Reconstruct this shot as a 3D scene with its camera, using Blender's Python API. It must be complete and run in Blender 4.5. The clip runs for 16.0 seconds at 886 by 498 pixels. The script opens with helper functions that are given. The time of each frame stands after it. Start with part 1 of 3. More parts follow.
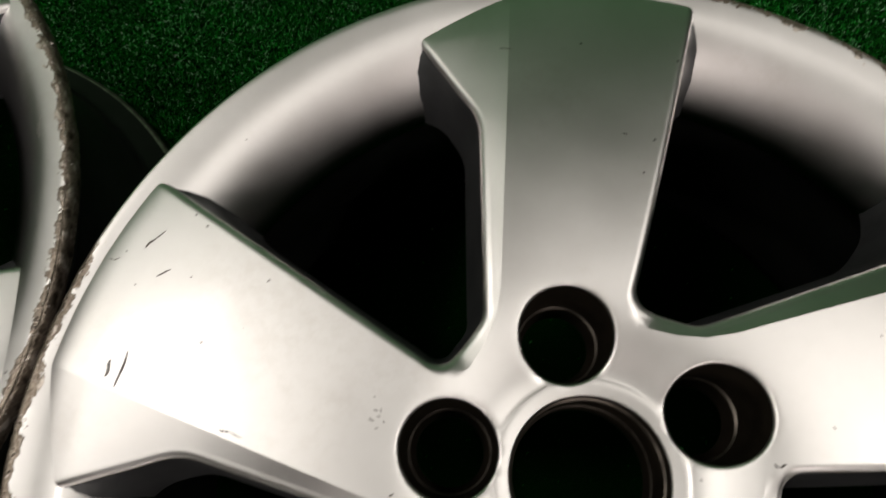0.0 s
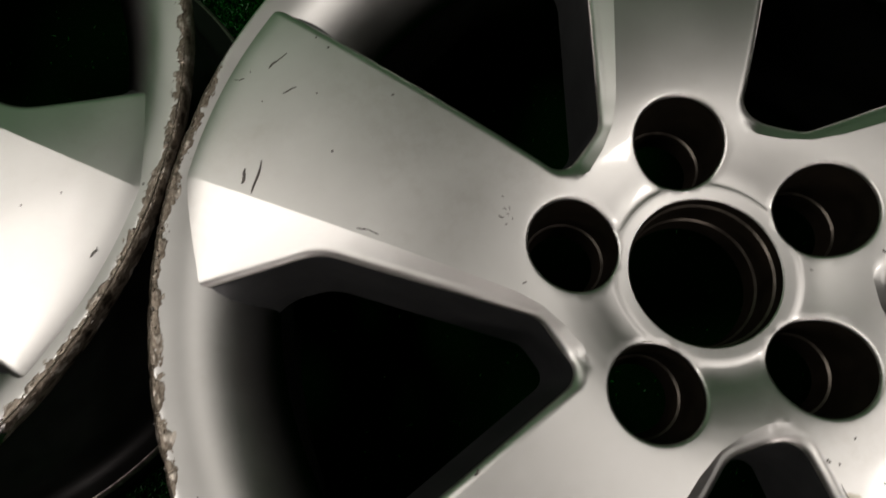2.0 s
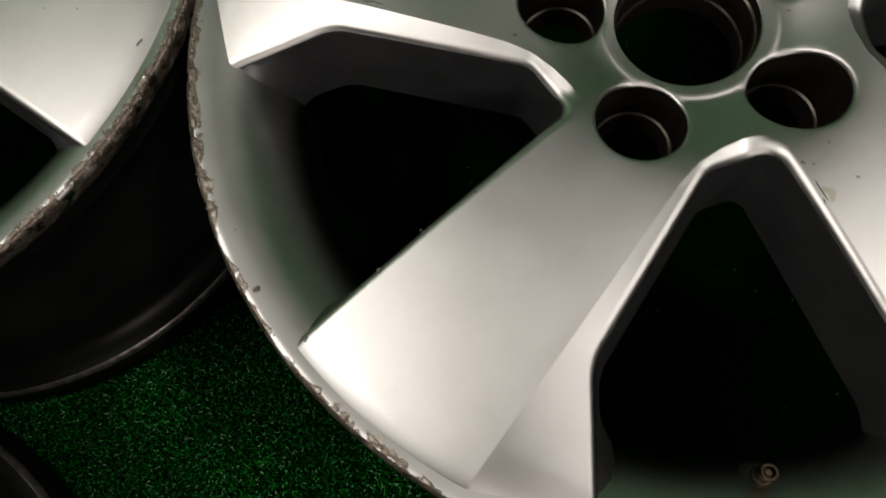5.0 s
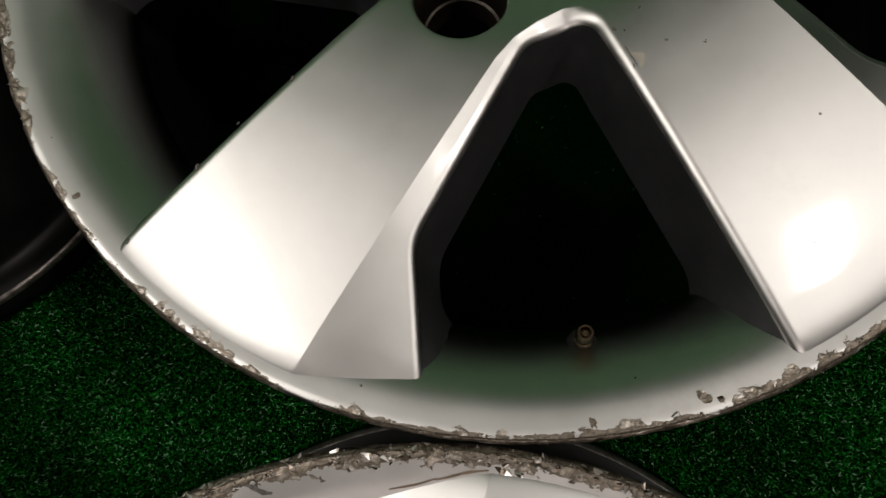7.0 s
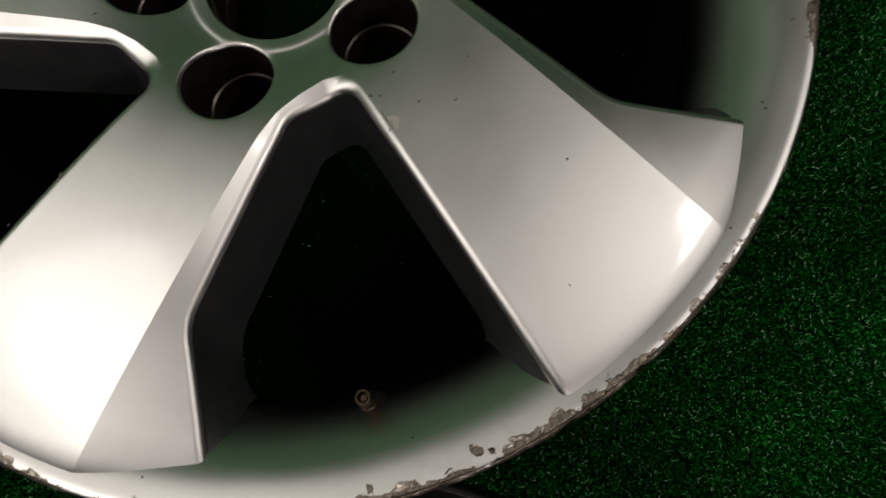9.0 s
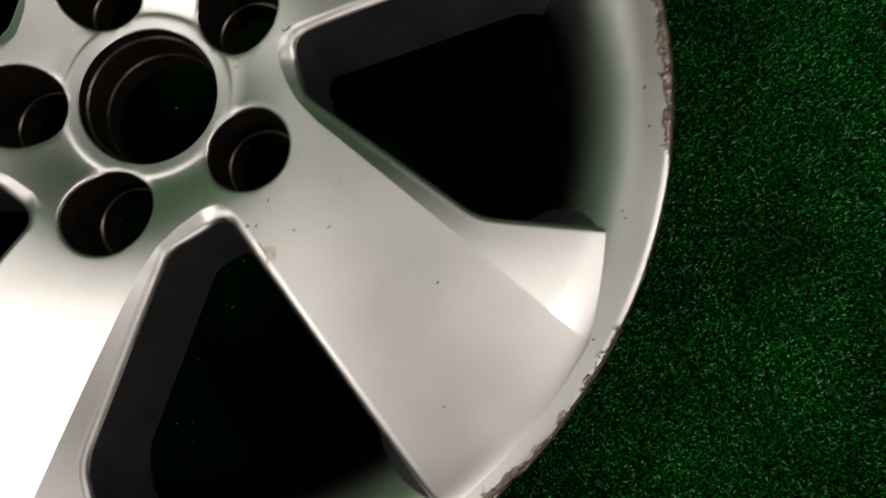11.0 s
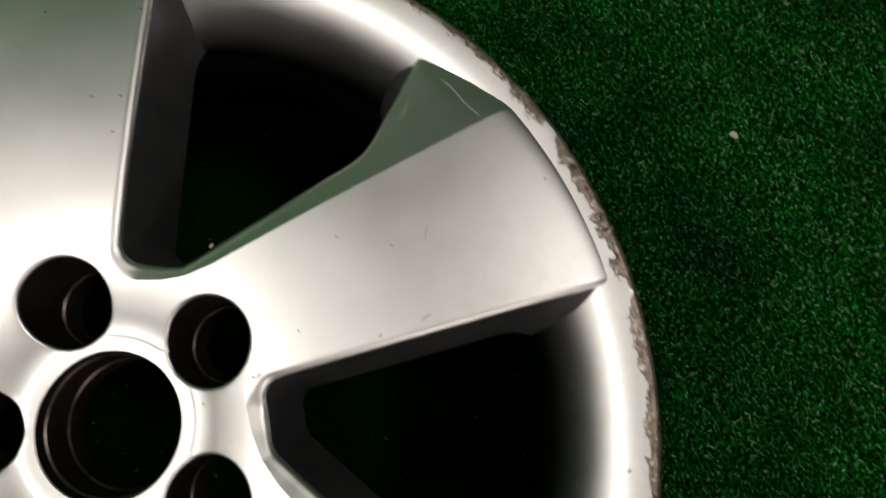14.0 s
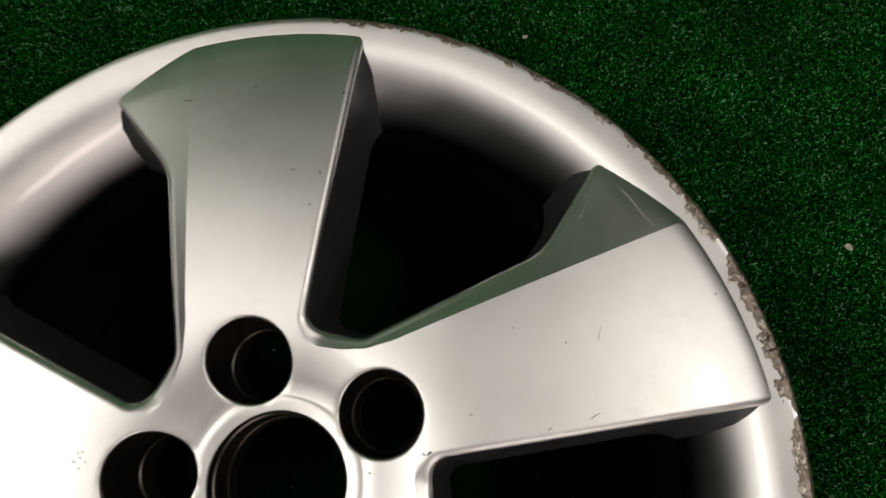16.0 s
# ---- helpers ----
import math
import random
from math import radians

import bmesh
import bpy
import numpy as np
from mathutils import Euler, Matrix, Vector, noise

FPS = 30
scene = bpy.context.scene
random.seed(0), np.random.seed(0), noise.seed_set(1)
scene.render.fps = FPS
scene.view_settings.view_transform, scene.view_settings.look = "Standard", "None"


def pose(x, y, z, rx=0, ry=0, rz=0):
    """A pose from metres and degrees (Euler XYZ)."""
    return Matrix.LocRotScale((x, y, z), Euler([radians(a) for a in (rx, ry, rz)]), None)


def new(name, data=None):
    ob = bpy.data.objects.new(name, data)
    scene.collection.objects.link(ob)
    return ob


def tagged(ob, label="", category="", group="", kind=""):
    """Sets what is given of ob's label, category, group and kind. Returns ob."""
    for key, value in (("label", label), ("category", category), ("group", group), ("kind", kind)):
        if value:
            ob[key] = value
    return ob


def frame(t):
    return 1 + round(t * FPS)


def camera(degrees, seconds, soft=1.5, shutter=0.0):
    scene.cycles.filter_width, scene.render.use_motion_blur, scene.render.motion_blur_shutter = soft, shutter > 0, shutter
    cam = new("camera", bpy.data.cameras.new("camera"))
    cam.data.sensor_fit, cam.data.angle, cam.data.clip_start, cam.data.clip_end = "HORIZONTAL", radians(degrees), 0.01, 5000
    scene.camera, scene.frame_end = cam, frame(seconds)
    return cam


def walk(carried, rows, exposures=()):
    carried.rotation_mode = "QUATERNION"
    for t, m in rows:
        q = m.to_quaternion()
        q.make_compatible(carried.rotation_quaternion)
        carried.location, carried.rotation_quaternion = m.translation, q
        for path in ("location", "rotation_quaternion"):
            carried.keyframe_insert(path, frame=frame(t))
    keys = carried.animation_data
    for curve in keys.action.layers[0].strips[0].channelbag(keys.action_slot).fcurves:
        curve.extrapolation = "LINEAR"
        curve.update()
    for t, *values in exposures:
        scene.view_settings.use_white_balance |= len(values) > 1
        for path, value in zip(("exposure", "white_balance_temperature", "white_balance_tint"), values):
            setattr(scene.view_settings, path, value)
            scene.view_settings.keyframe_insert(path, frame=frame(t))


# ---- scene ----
cam = camera(67.38, 16.0, shutter=0.6)
# seconds, eye (metres, ground at 0, middle wheel's axis at x = y = 0), turn (degrees)
ROWS = [
    (0.0, -0.0490, 0.0098, 0.4483, 18.23, 1.19, -7.11),
    (0.5, -0.0678, -0.0025, 0.4469, 16.64, 1.67, -7.57),
    (1.0, -0.0827, -0.0142, 0.4443, 15.99, 1.34, -7.96),
    (1.5, -0.0953, -0.0272, 0.4425, 16.03, 0.98, -7.99),
    (2.0, -0.1099, -0.0481, 0.4416, 15.69, 0.64, -8.13),
    (2.5, -0.1163, -0.0616, 0.4436, 15.62, 1.48, -8.16),
    (3.0, -0.1211, -0.0772, 0.4455, 15.46, 1.53, -8.25),
    (3.2, -0.1245, -0.0829, 0.4462, 15.52, 1.80, -8.21),
    (5.3, -0.0973, -0.1619, 0.4406, 14.85, 6.19, -10.59),
    (5.5, -0.0912, -0.1674, 0.4398, 13.80, 5.97, -11.41),
    (6.0, -0.0768, -0.1816, 0.4346, 11.45, 5.11, -12.92),
    (6.5, -0.0656, -0.1877, 0.4332, 11.13, 4.49, -13.57),
    (7.0, -0.0574, -0.1894, 0.4293, 10.99, 4.13, -14.10),
    (7.5, -0.0442, -0.1902, 0.4264, 11.07, 3.78, -15.02),
    (8.0, -0.0165, -0.1922, 0.4265, 12.13, 3.81, -17.04),
    (8.5, 0.0069, -0.1995, 0.4289, 12.65, 3.97, -19.33),
    (8.7, 0.0131, -0.2006, 0.4293, 13.06, 3.97, -19.85),
    (10.8, 0.0715, -0.1618, 0.4489, 9.04, 2.19, -24.35),
    (11.0, 0.0808, -0.1572, 0.4515, 8.71, 2.35, -24.67),
    (11.5, 0.1107, -0.1403, 0.4589, 8.43, 2.43, -25.70),
    (12.0, 0.1308, -0.1179, 0.4593, 8.68, 2.01, -25.74),
    (12.5, 0.1371, -0.1042, 0.4551, 8.49, 1.95, -25.47),
    (13.0, 0.1448, -0.0830, 0.4588, 8.82, 1.67, -24.02),
    (13.5, 0.1488, -0.0583, 0.4581, 9.59, 1.79, -23.01),
    (14.0, 0.1460, -0.0323, 0.4595, 10.35, 2.05, -21.22),
    (14.5, 0.1316, -0.0062, 0.4660, 12.17, 2.38, -18.79),
    (15.0, 0.1164, 0.0094, 0.4722, 13.30, 2.59, -16.82),
    (15.5, 0.1044, 0.0133, 0.4734, 13.58, 2.35, -15.50),
    (16.0, 0.0903, 0.0051, 0.4819, 14.21, 2.68, -14.69),
]
walk(cam, [(t, pose(x, y, z, rx, ry, rz)) for t, x, y, z, rx, ry, rz in ROWS],
     [(0, 0.12), (0.5, -0.26), (1, -0.26), (2, -0.36), (3, -0.12), (5.5, -0.08), (6.5, -0.08), (7.2, -0.2), (8.5, -0.36), (11, -0.12), (12.5, -0.06), (14, 0.12), (14.5, 0.18), (15, 0.06), (16, -0.08)])

# ---- light ----
world = bpy.data.worlds.new("world")
scene.world = world
world.use_nodes = True
world.node_tree.nodes["Background"].inputs[0].default_value = (0.8, 0.85, 0.8, 1)
world.node_tree.nodes["Background"].inputs[1].default_value = 0.0


def area_lamp(x, y, z, sx, sy, watts, colour, tip=0):
    data = bpy.data.lights.new("unseen_area_lamp", "AREA")
    data.shape, data.size, data.size_y, data.energy, data.color = "RECTANGLE", sx, sy, watts, colour
    ob = new("unseen_area_lamp", data)
    ob.matrix_world = pose(x, y, z, tip)
    return ob


area_lamp(-1.5, 0.2, 2.52, 0.95, 1.45, 35, (1.0, 0.925, 0.865))
area_lamp(1.4, -0.32, 2.52, 0.24, 0.42, 23, (1.0, 0.925, 0.865))
# added dim overhead fill with no known source; it lifts the spoke faces
area_lamp(0.1, 0.55, 2.54, 1.1, 0.9, 1.7, (1.0, 0.92, 0.86))
# unseen lamp assumed high on the far wall; it brightens south-facing rim slopes
area_lamp(0.1, -2.85, 2.0, 1.6, 0.5, 25, (1.0, 0.88, 0.83), 65)

# ---- materials ----


def material(name):
    m = bpy.data.materials.new(name)
    m.use_nodes = True
    nt = m.node_tree
    return m, nt, nt.nodes["Principled BSDF"]


def node(nt, kind, **values):
    n = nt.nodes.new(kind)
    for k, v in values.items():
        n.inputs[k].default_value = v
    return n


def ramp(nt, source, stops):
    n = nt.nodes.new("ShaderNodeValToRGB")
    while len(n.color_ramp.elements) < len(stops):
        n.color_ramp.elements.new(0.5)
    for e, (p, c) in zip(n.color_ramp.elements, stops):
        e.position, e.color = p, (*c, 1) if len(c) == 3 else c
    nt.links.new(source, n.inputs["Fac"])
    return n


def grey(v):
    return (v, v, v)


def mix_colour(nt, fac, a, b):
    n = nt.nodes.new("ShaderNodeMix")
    n.data_type = "RGBA"
    for value, socket in ((fac, n.inputs[0]), (a, n.inputs[6]), (b, n.inputs[7])):
        if isinstance(value, tuple):
            socket.default_value = (*value, 1)
        elif isinstance(value, (int, float)):
            socket.default_value = value
        else:
            nt.links.new(value, socket)
    return n.outputs[2]


def mix_value(nt, fac, a, b):
    n = nt.nodes.new("ShaderNodeMix")
    n.data_type = "FLOAT"
    for value, socket in ((fac, n.inputs[0]), (a, n.inputs[2]), (b, n.inputs[3])):
        if isinstance(value, (int, float)):
            socket.default_value = value
        else:
            nt.links.new(value, socket)
    return n.outputs[0]


def calc(nt, op, a, b=0.0, c=0.0):
    n = nt.nodes.new("ShaderNodeMath")
    n.operation = op
    for value, socket in zip((a, b, c), n.inputs):
        if isinstance(value, (int, float)):
            socket.default_value = value
        else:
            nt.links.new(value, socket)
    return n.outputs[0]


def silver_paint():
    """Lacquered silver, scraped to bare grey-brown metal where the wear attribute is high."""
    m, nt, p = material("silver_paint")
    co = nt.nodes.new("ShaderNodeTexCoord").outputs["Object"]

    def tex(scale, detail=4, rough=0.6):
        n = node(nt, "ShaderNodeTexNoise", Scale=scale, Detail=detail, Roughness=rough)
        nt.links.new(co, n.inputs["Vector"])
        return n.outputs["Fac"]

    film = tex(14, 5)
    flake = tex(2600, 2)
    paint = ramp(nt, film, [(0.3, (0.60, 0.595, 0.575)), (0.7, (0.70, 0.695, 0.68))]).outputs[0]
    # small dark specks in the lacquer
    v = node(nt, "ShaderNodeTexVoronoi", Scale=95.0)
    nt.links.new(co, v.inputs["Vector"])
    cell = node(nt, "ShaderNodeTexNoise", Scale=31.0, Detail=1)
    nt.links.new(co, cell.inputs["Vector"])
    speck = calc(nt, "MULTIPLY", calc(nt, "LESS_THAN", v.outputs["Distance"], 0.055), calc(nt, "GREATER_THAN", cell.outputs["Fac"], 0.60))
    paint = mix_colour(nt, calc(nt, "MULTIPLY", speck, 0.8), paint, (0.05, 0.04, 0.035))
    # thin brown dust in the lacquer, in drifts
    drift = calc(nt, "MULTIPLY", ramp(nt, tex(9, 6, 0.7), [(0.52, grey(0)), (0.72, grey(1))]).outputs[0], ramp(nt, tex(160, 4, 0.7), [(0.42, grey(0)), (0.62, grey(1))]).outputs[0])
    paint = mix_colour(nt, calc(nt, "MULTIPLY", drift, 0.22), paint, (0.34, 0.29, 0.23))
    # scraped metal
    wear = nt.nodes.new("ShaderNodeAttribute")
    wear.attribute_name = "wear"
    lip = nt.nodes.new("ShaderNodeAttribute")
    lip.attribute_name = "lip_run"

    def drawn(scale, detail=4, rough=0.6):
        n = node(nt, "ShaderNodeTexNoise", Scale=scale, Detail=detail, Roughness=rough)
        nt.links.new(lip.outputs["Vector"], n.inputs["Vector"])
        return n.outputs["Fac"]

    chip = calc(nt, "ADD", calc(nt, "MULTIPLY", drawn(170, 4, 0.6), 1.5), -0.2)
    bare = calc(nt, "GREATER_THAN", calc(nt, "ADD", wear.outputs["Fac"], chip), 1.0)
    gouge = ramp(nt, drawn(170, 4, 0.58), [(0.34, (0.02, 0.015, 0.010)), (0.43, (0.11, 0.09, 0.068)), (0.50, (0.25, 0.215, 0.175)), (0.56, (0.13, 0.105, 0.08)), (0.66, (0.56, 0.51, 0.45))]).outputs[0]
    height = calc(nt, "ADD", calc(nt, "MULTIPLY", flake, 0.006), calc(nt, "MULTIPLY", bare, calc(nt, "ADD", calc(nt, "MULTIPLY", drawn(170, 4, 0.58), 2.2), -1.7)))
    bump = node(nt, "ShaderNodeBump", Strength=0.6, Distance=0.0012)
    nt.links.new(height, bump.inputs["Height"])
    # bare metal
    nt.links.new(gouge, p.inputs["Base Color"])
    p.inputs["Metallic"].default_value, p.inputs["Roughness"].default_value = 0.75, 0.4
    nt.links.new(bump.outputs["Normal"], p.inputs["Normal"])
    # aluminium flakes lie within a narrow spread of angles, under a thin clear coat
    flakes = nt.nodes.new("ShaderNodeBsdfAnisotropic")
    flakes.distribution = "BECKMANN"
    nt.links.new(paint, flakes.inputs["Color"])
    nt.links.new(mix_value(nt, ramp(nt, film, [(0.3, grey(0)), (0.7, grey(1))]).outputs[0], 0.43, 0.48), flakes.inputs["Roughness"])
    nt.links.new(bump.outputs["Normal"], flakes.inputs["Normal"])
    coat = nt.nodes.new("ShaderNodeBsdfAnisotropic")
    coat.inputs["Roughness"].default_value = 0.09
    edge = node(nt, "ShaderNodeFresnel", IOR=1.4)
    lacquer = nt.nodes.new("ShaderNodeMixShader")
    nt.links.new(edge.outputs[0], lacquer.inputs[0])
    nt.links.new(flakes.outputs[0], lacquer.inputs[1])
    nt.links.new(coat.outputs[0], lacquer.inputs[2])
    skin = nt.nodes.new("ShaderNodeMixShader")
    nt.links.new(bare, skin.inputs[0])
    nt.links.new(lacquer.outputs[0], skin.inputs[1])
    nt.links.new(p.outputs[0], skin.inputs[2])
    nt.links.new(skin.outputs[0], nt.nodes["Material Output"].inputs["Surface"])
    return m


def plain(name, dark, light, scale, rough, metal=0.0, bump=0.0):
    """Two tones of one colour over fine noise."""
    m, nt, p = material(name)
    co = nt.nodes.new("ShaderNodeTexCoord").outputs["Object"]
    n = node(nt, "ShaderNodeTexNoise", Scale=scale, Detail=6, Roughness=0.65)
    nt.links.new(co, n.inputs["Vector"])
    nt.links.new(ramp(nt, n.outputs["Fac"], [(0.3, dark), (0.7, light)]).outputs[0], p.inputs["Base Color"])
    p.inputs["Roughness"].default_value, p.inputs["Metallic"].default_value = rough, metal
    if bump:
        b = node(nt, "ShaderNodeBump", Strength=0.5, Distance=bump)
        nt.links.new(n.outputs["Fac"], b.inputs["Height"])
        nt.links.new(b.outputs["Normal"], p.inputs["Normal"])
    return m


def strand_material():
    m, nt, p = material("turf_strand")
    r = nt.nodes.new("ShaderNodeNewGeometry").outputs["Random Per Island"]
    # the palest strands carry the turf's glints in their colour
    c = ramp(nt, r, [(0.0, (0.0005, 0.016, 0.0008)), (0.45, (0.0016, 0.07, 0.0026)), (0.8, (0.005, 0.21, 0.009)), (0.92, (0.03, 0.5, 0.06)), (0.965, (0.3, 0.82, 0.36)), (1.0, (0.75, 0.98, 0.78))])
    # the pile is matted in patches a few centimetres wide
    co = nt.nodes.new("ShaderNodeTexCoord").outputs["Object"]
    patch = node(nt, "ShaderNodeTexNoise", Scale=14.0, Detail=4, Roughness=0.6)
    nt.links.new(co, patch.inputs["Vector"])
    tone = ramp(nt, patch.outputs["Fac"], [(0.32, grey(0.4)), (0.7, grey(1.15))])
    both = nt.nodes.new("ShaderNodeMix")
    both.data_type, both.blend_type = "RGBA", "MULTIPLY"
    both.inputs[0].default_value = 1.0
    nt.links.new(c.outputs[0], both.inputs[6])
    nt.links.new(tone.outputs[0], both.inputs[7])
    nt.links.new(both.outputs[2], p.inputs["Base Color"])
    p.inputs["Roughness"].default_value = 0.45
    p.inputs["Specular IOR Level"].default_value = 0.06
    return m


SILVER = silver_paint()
# near-black cast metal of the bolt holes, bore and back
DARK_CAST = plain("dark_cast_metal", (0.006, 0.0046, 0.003), (0.018, 0.014, 0.010), 60, 0.45, 0.1, 0.0006)
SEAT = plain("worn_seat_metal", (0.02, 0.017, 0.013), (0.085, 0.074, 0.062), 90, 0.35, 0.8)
DARK_CAST.node_tree.nodes["Principled BSDF"].inputs["Specular IOR Level"].default_value = 0.22
# one near-black tone outside and inside the barrel
BARREL = plain("dark_barrel", (0.003, 0.0035, 0.003), (0.009, 0.010, 0.009), 25, 0.36, 0.0, 0.0005)
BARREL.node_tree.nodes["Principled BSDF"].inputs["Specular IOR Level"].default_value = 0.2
RUBBER = plain("black_rubber", (0.006, 0.006, 0.006), (0.014, 0.014, 0.014), 200, 0.75)
# darker than the spokes' silver: the window walls' shade is put into the colour
SHADED_SIDE = plain("shaded_window_side", (0.055, 0.057, 0.059), (0.095, 0.098, 0.101), 45, 0.4, 0.7)
# pale metal in a narrow band along the rim's back edge
BACK_EDGE = plain("pale_back_edge", (0.10, 0.092, 0.08), (0.42, 0.40, 0.36), 160, 0.33, 0.85)
# brass darkened for the shade the valve sits in
BRASS = plain("shaded_brass", (0.035, 0.026, 0.014), (0.10, 0.075, 0.042), 300, 0.35, 0.9)
RUBBER.node_tree.nodes["Principled BSDF"].inputs["Specular IOR Level"].default_value = 0.2
SCRAPE = plain("scrape_dirt", (0.03, 0.027, 0.024), (0.16, 0.145, 0.13), 900, 0.6)
STONE = plain("pale_stone", (0.32, 0.28, 0.22), (0.62, 0.57, 0.48), 400, 0.8, 0.0, 0.0008)
FIBRE = plain("dry_fibre", (0.25, 0.22, 0.15), (0.4, 0.36, 0.26), 300, 0.7)
# near-black green: shade among strands and under the wheels is in this colour
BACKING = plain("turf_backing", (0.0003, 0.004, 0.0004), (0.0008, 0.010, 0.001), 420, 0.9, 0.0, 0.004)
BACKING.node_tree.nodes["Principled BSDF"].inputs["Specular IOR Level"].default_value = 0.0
WALL = plain("dark_green_grey_wall", (0.025, 0.032, 0.026), (0.035, 0.042, 0.034), 3, 0.8)
GREEN = plain("green_wall_paint", (0.12, 0.27, 0.135), (0.16, 0.33, 0.175), 3, 0.8)
PALE = plain("pale_wall_paint", (0.17, 0.165, 0.15), (0.22, 0.215, 0.2), 3, 0.8)
CEILING = plain("pale_ceiling", (0.32, 0.315, 0.295), (0.38, 0.375, 0.35), 3, 0.85)
STRAND = strand_material()

# ---- the room ----


def link_mesh(name, verts, faces, mat, smooth=False):
    me = bpy.data.meshes.new(name)
    me.from_pydata([tuple(v) for v in verts], [], [tuple(f) for f in faces])
    me.materials.append(mat)
    if smooth:
        me.shade_smooth()
    return new(name, me)


def slab(name, lo, hi, mat):
    (a, b, c), (d, e, f) = lo, hi
    v = [(a, b, c), (d, b, c), (d, e, c), (a, e, c), (a, b, f), (d, b, f), (d, e, f), (a, e, f)]
    q = [(3, 2, 1, 0), (4, 5, 6, 7), (0, 1, 5, 4), (1, 2, 6, 5), (2, 3, 7, 6), (3, 0, 4, 7)]
    return tagged(link_mesh(name, v, q, mat), kind="structure")


# unseen room, added; wall tones are chosen for their reflections in the wheels
HALF, TOP = 3.0, 2.6
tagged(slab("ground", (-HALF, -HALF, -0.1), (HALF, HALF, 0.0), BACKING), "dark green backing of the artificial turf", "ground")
tagged(slab("wall_north", (-HALF, 1.7, -0.1), (HALF, 1.8, TOP), GREEN), "plain painted green wall", "wall")
tagged(slab("wall_south", (-HALF, -HALF - 0.1, -0.1), (HALF, -HALF, TOP), PALE), "plain pale grey wall", "wall")
tagged(slab("wall_east", (HALF, -HALF - 0.1, -0.1), (HALF + 0.1, HALF + 0.1, TOP), WALL), "plain dim green-grey wall", "wall")
tagged(slab("wall_west", (-HALF - 0.1, -HALF - 0.1, -0.1), (-HALF, HALF + 0.1, TOP), WALL), "plain dim green-grey wall", "wall")
tagged(slab("ceiling", (-HALF - 0.1, -HALF - 0.1, TOP), (HALF + 0.1, HALF + 0.1, TOP + 0.1), CEILING), "plain pale ceiling", "ceiling")

# ---- the wheel's shape ----
# Flat measures in millimetres about one spoke that points along +y; the other four follow at 72 degrees.
FACE_Z = 0.190          # the bolt face above the ground
EDGE_OUT, EDGE_IN = Vector((84.6, 192.4)), Vector((28.0, 62.0))     # the sharp edge of a spoke
TIP, KINK, NECK = Vector((-41.5, 195.0)), Vector((-21.0, 151.5)), Vector((-31.8, 64.0))  # the chamfered edge
CREASE = [(3.2, 218.0), (-23.2, 75.0), (-26.8, 63.5), (-32.5, 54.0), (-39.5, 45.8), (-46.5, 41.6), (-53.0, 42.6), (-58.5, 48.5), (-64.5, 60.0)]


def spin(v, degrees):
    a = radians(degrees)
    return Vector((v[0] * math.cos(a) - v[1] * math.sin(a), v[0] * math.sin(a) + v[1] * math.cos(a)))


NEXT_IN, NEXT_OUT = spin(EDGE_IN, 72), spin(EDGE_OUT, 72)


def shifted(a, b, o):
    """The line a to b, moved o to its right."""
    d = (b - a).normalized()
    n = Vector((d.y, -d.x)) * o
    return a + n, d


def crossing(p, d, q, e):
    k = ((q.x - p.x) * e.y - (q.y - p.y) * e.x) / (d.x * e.y - d.y * e.x)
    return p + d * k


def on_circle(p, d, r):
    b = p.dot(d)
    return p + d * (-b + math.sqrt(b * b - p.dot(p) + r * r))


def fillet(c, d1, d2, r, n):
    turn = d1.angle(d2)
    cut = r * math.tan(turn / 2)
    s = c - d1 * cut
    centre = s + Vector((d1.y, -d1.x)) * r
    return [centre + spin(s - centre, -math.degrees(turn) * k / n) for k in range(n + 1)]


def straight(a, b, n):
    """n points between a and b, without the ends."""
    return [a.lerp(b, (k + 1) / (n + 1)) for k in range(n)]


def star_outline(o, reach, radii, flare=0.0):
    """The closed outline of the five spokes and the hub, o mm into the windows; every call gives the same number of points."""
    (pa, da), (pb, db) = shifted(TIP, KINK, o), shifted(KINK, NECK, o)
    (pc, dc), (pd, dd) = shifted(NECK, NEXT_IN, o), shifted(NEXT_IN, NEXT_OUT, o)
    kink, neck, apex = crossing(pa, da, pb, db), crossing(pb, db, pc, dc), crossing(pc, dc, pd, dd)
    left = on_circle(pa, -da, reach)
    far = on_circle(pd, dd, reach)
    right = spin(far, -72)
    a0, a1 = math.atan2(right.y, right.x), math.atan2(left.y, left.x)
    pts = [Vector((math.cos(a0 + (a1 - a0) * k / 40), math.sin(a0 + (a1 - a0) * k / 40))) * reach for k in range(41)]
    f1, f2, f3 = fillet(kink, da, db, radii[0], 10), fillet(neck, db, dc, radii[1], 8), fillet(apex, dc, dd, radii[2], 8)
    pts += straight(left, f1[0], 18) + f1 + straight(f1[-1], f2[0], 30) + f2 + straight(f2[-1], f3[0], 6) + f3 + straight(f3[-1], far, 60)
    if flare:
        # the walls bend out towards the rim, so that the windows' outer corners are round
        for k, p in enumerate(pts):
            lean = flare * max(0.0, (p.length - 166) / 20) ** 2.2
            side = 1.3 if 41 <= k < 75 else -0.8 if k >= len(pts) - 60 else -0.8 + 2.1 * k / 40 if k < 41 else 0
            pts[k] = spin(p, math.degrees(lean * side / p.length))
    return np.array([spin(p, 72 * k) for k in range(5) for p in pts])


PROFILE_R = [0, 30.5, 36.3, 37.6, 40.5, 46, 54, 60, 66, 74, 84, 100, 125, 150, 175, 195, 206, 210, 212.5, 215, 217, 230]
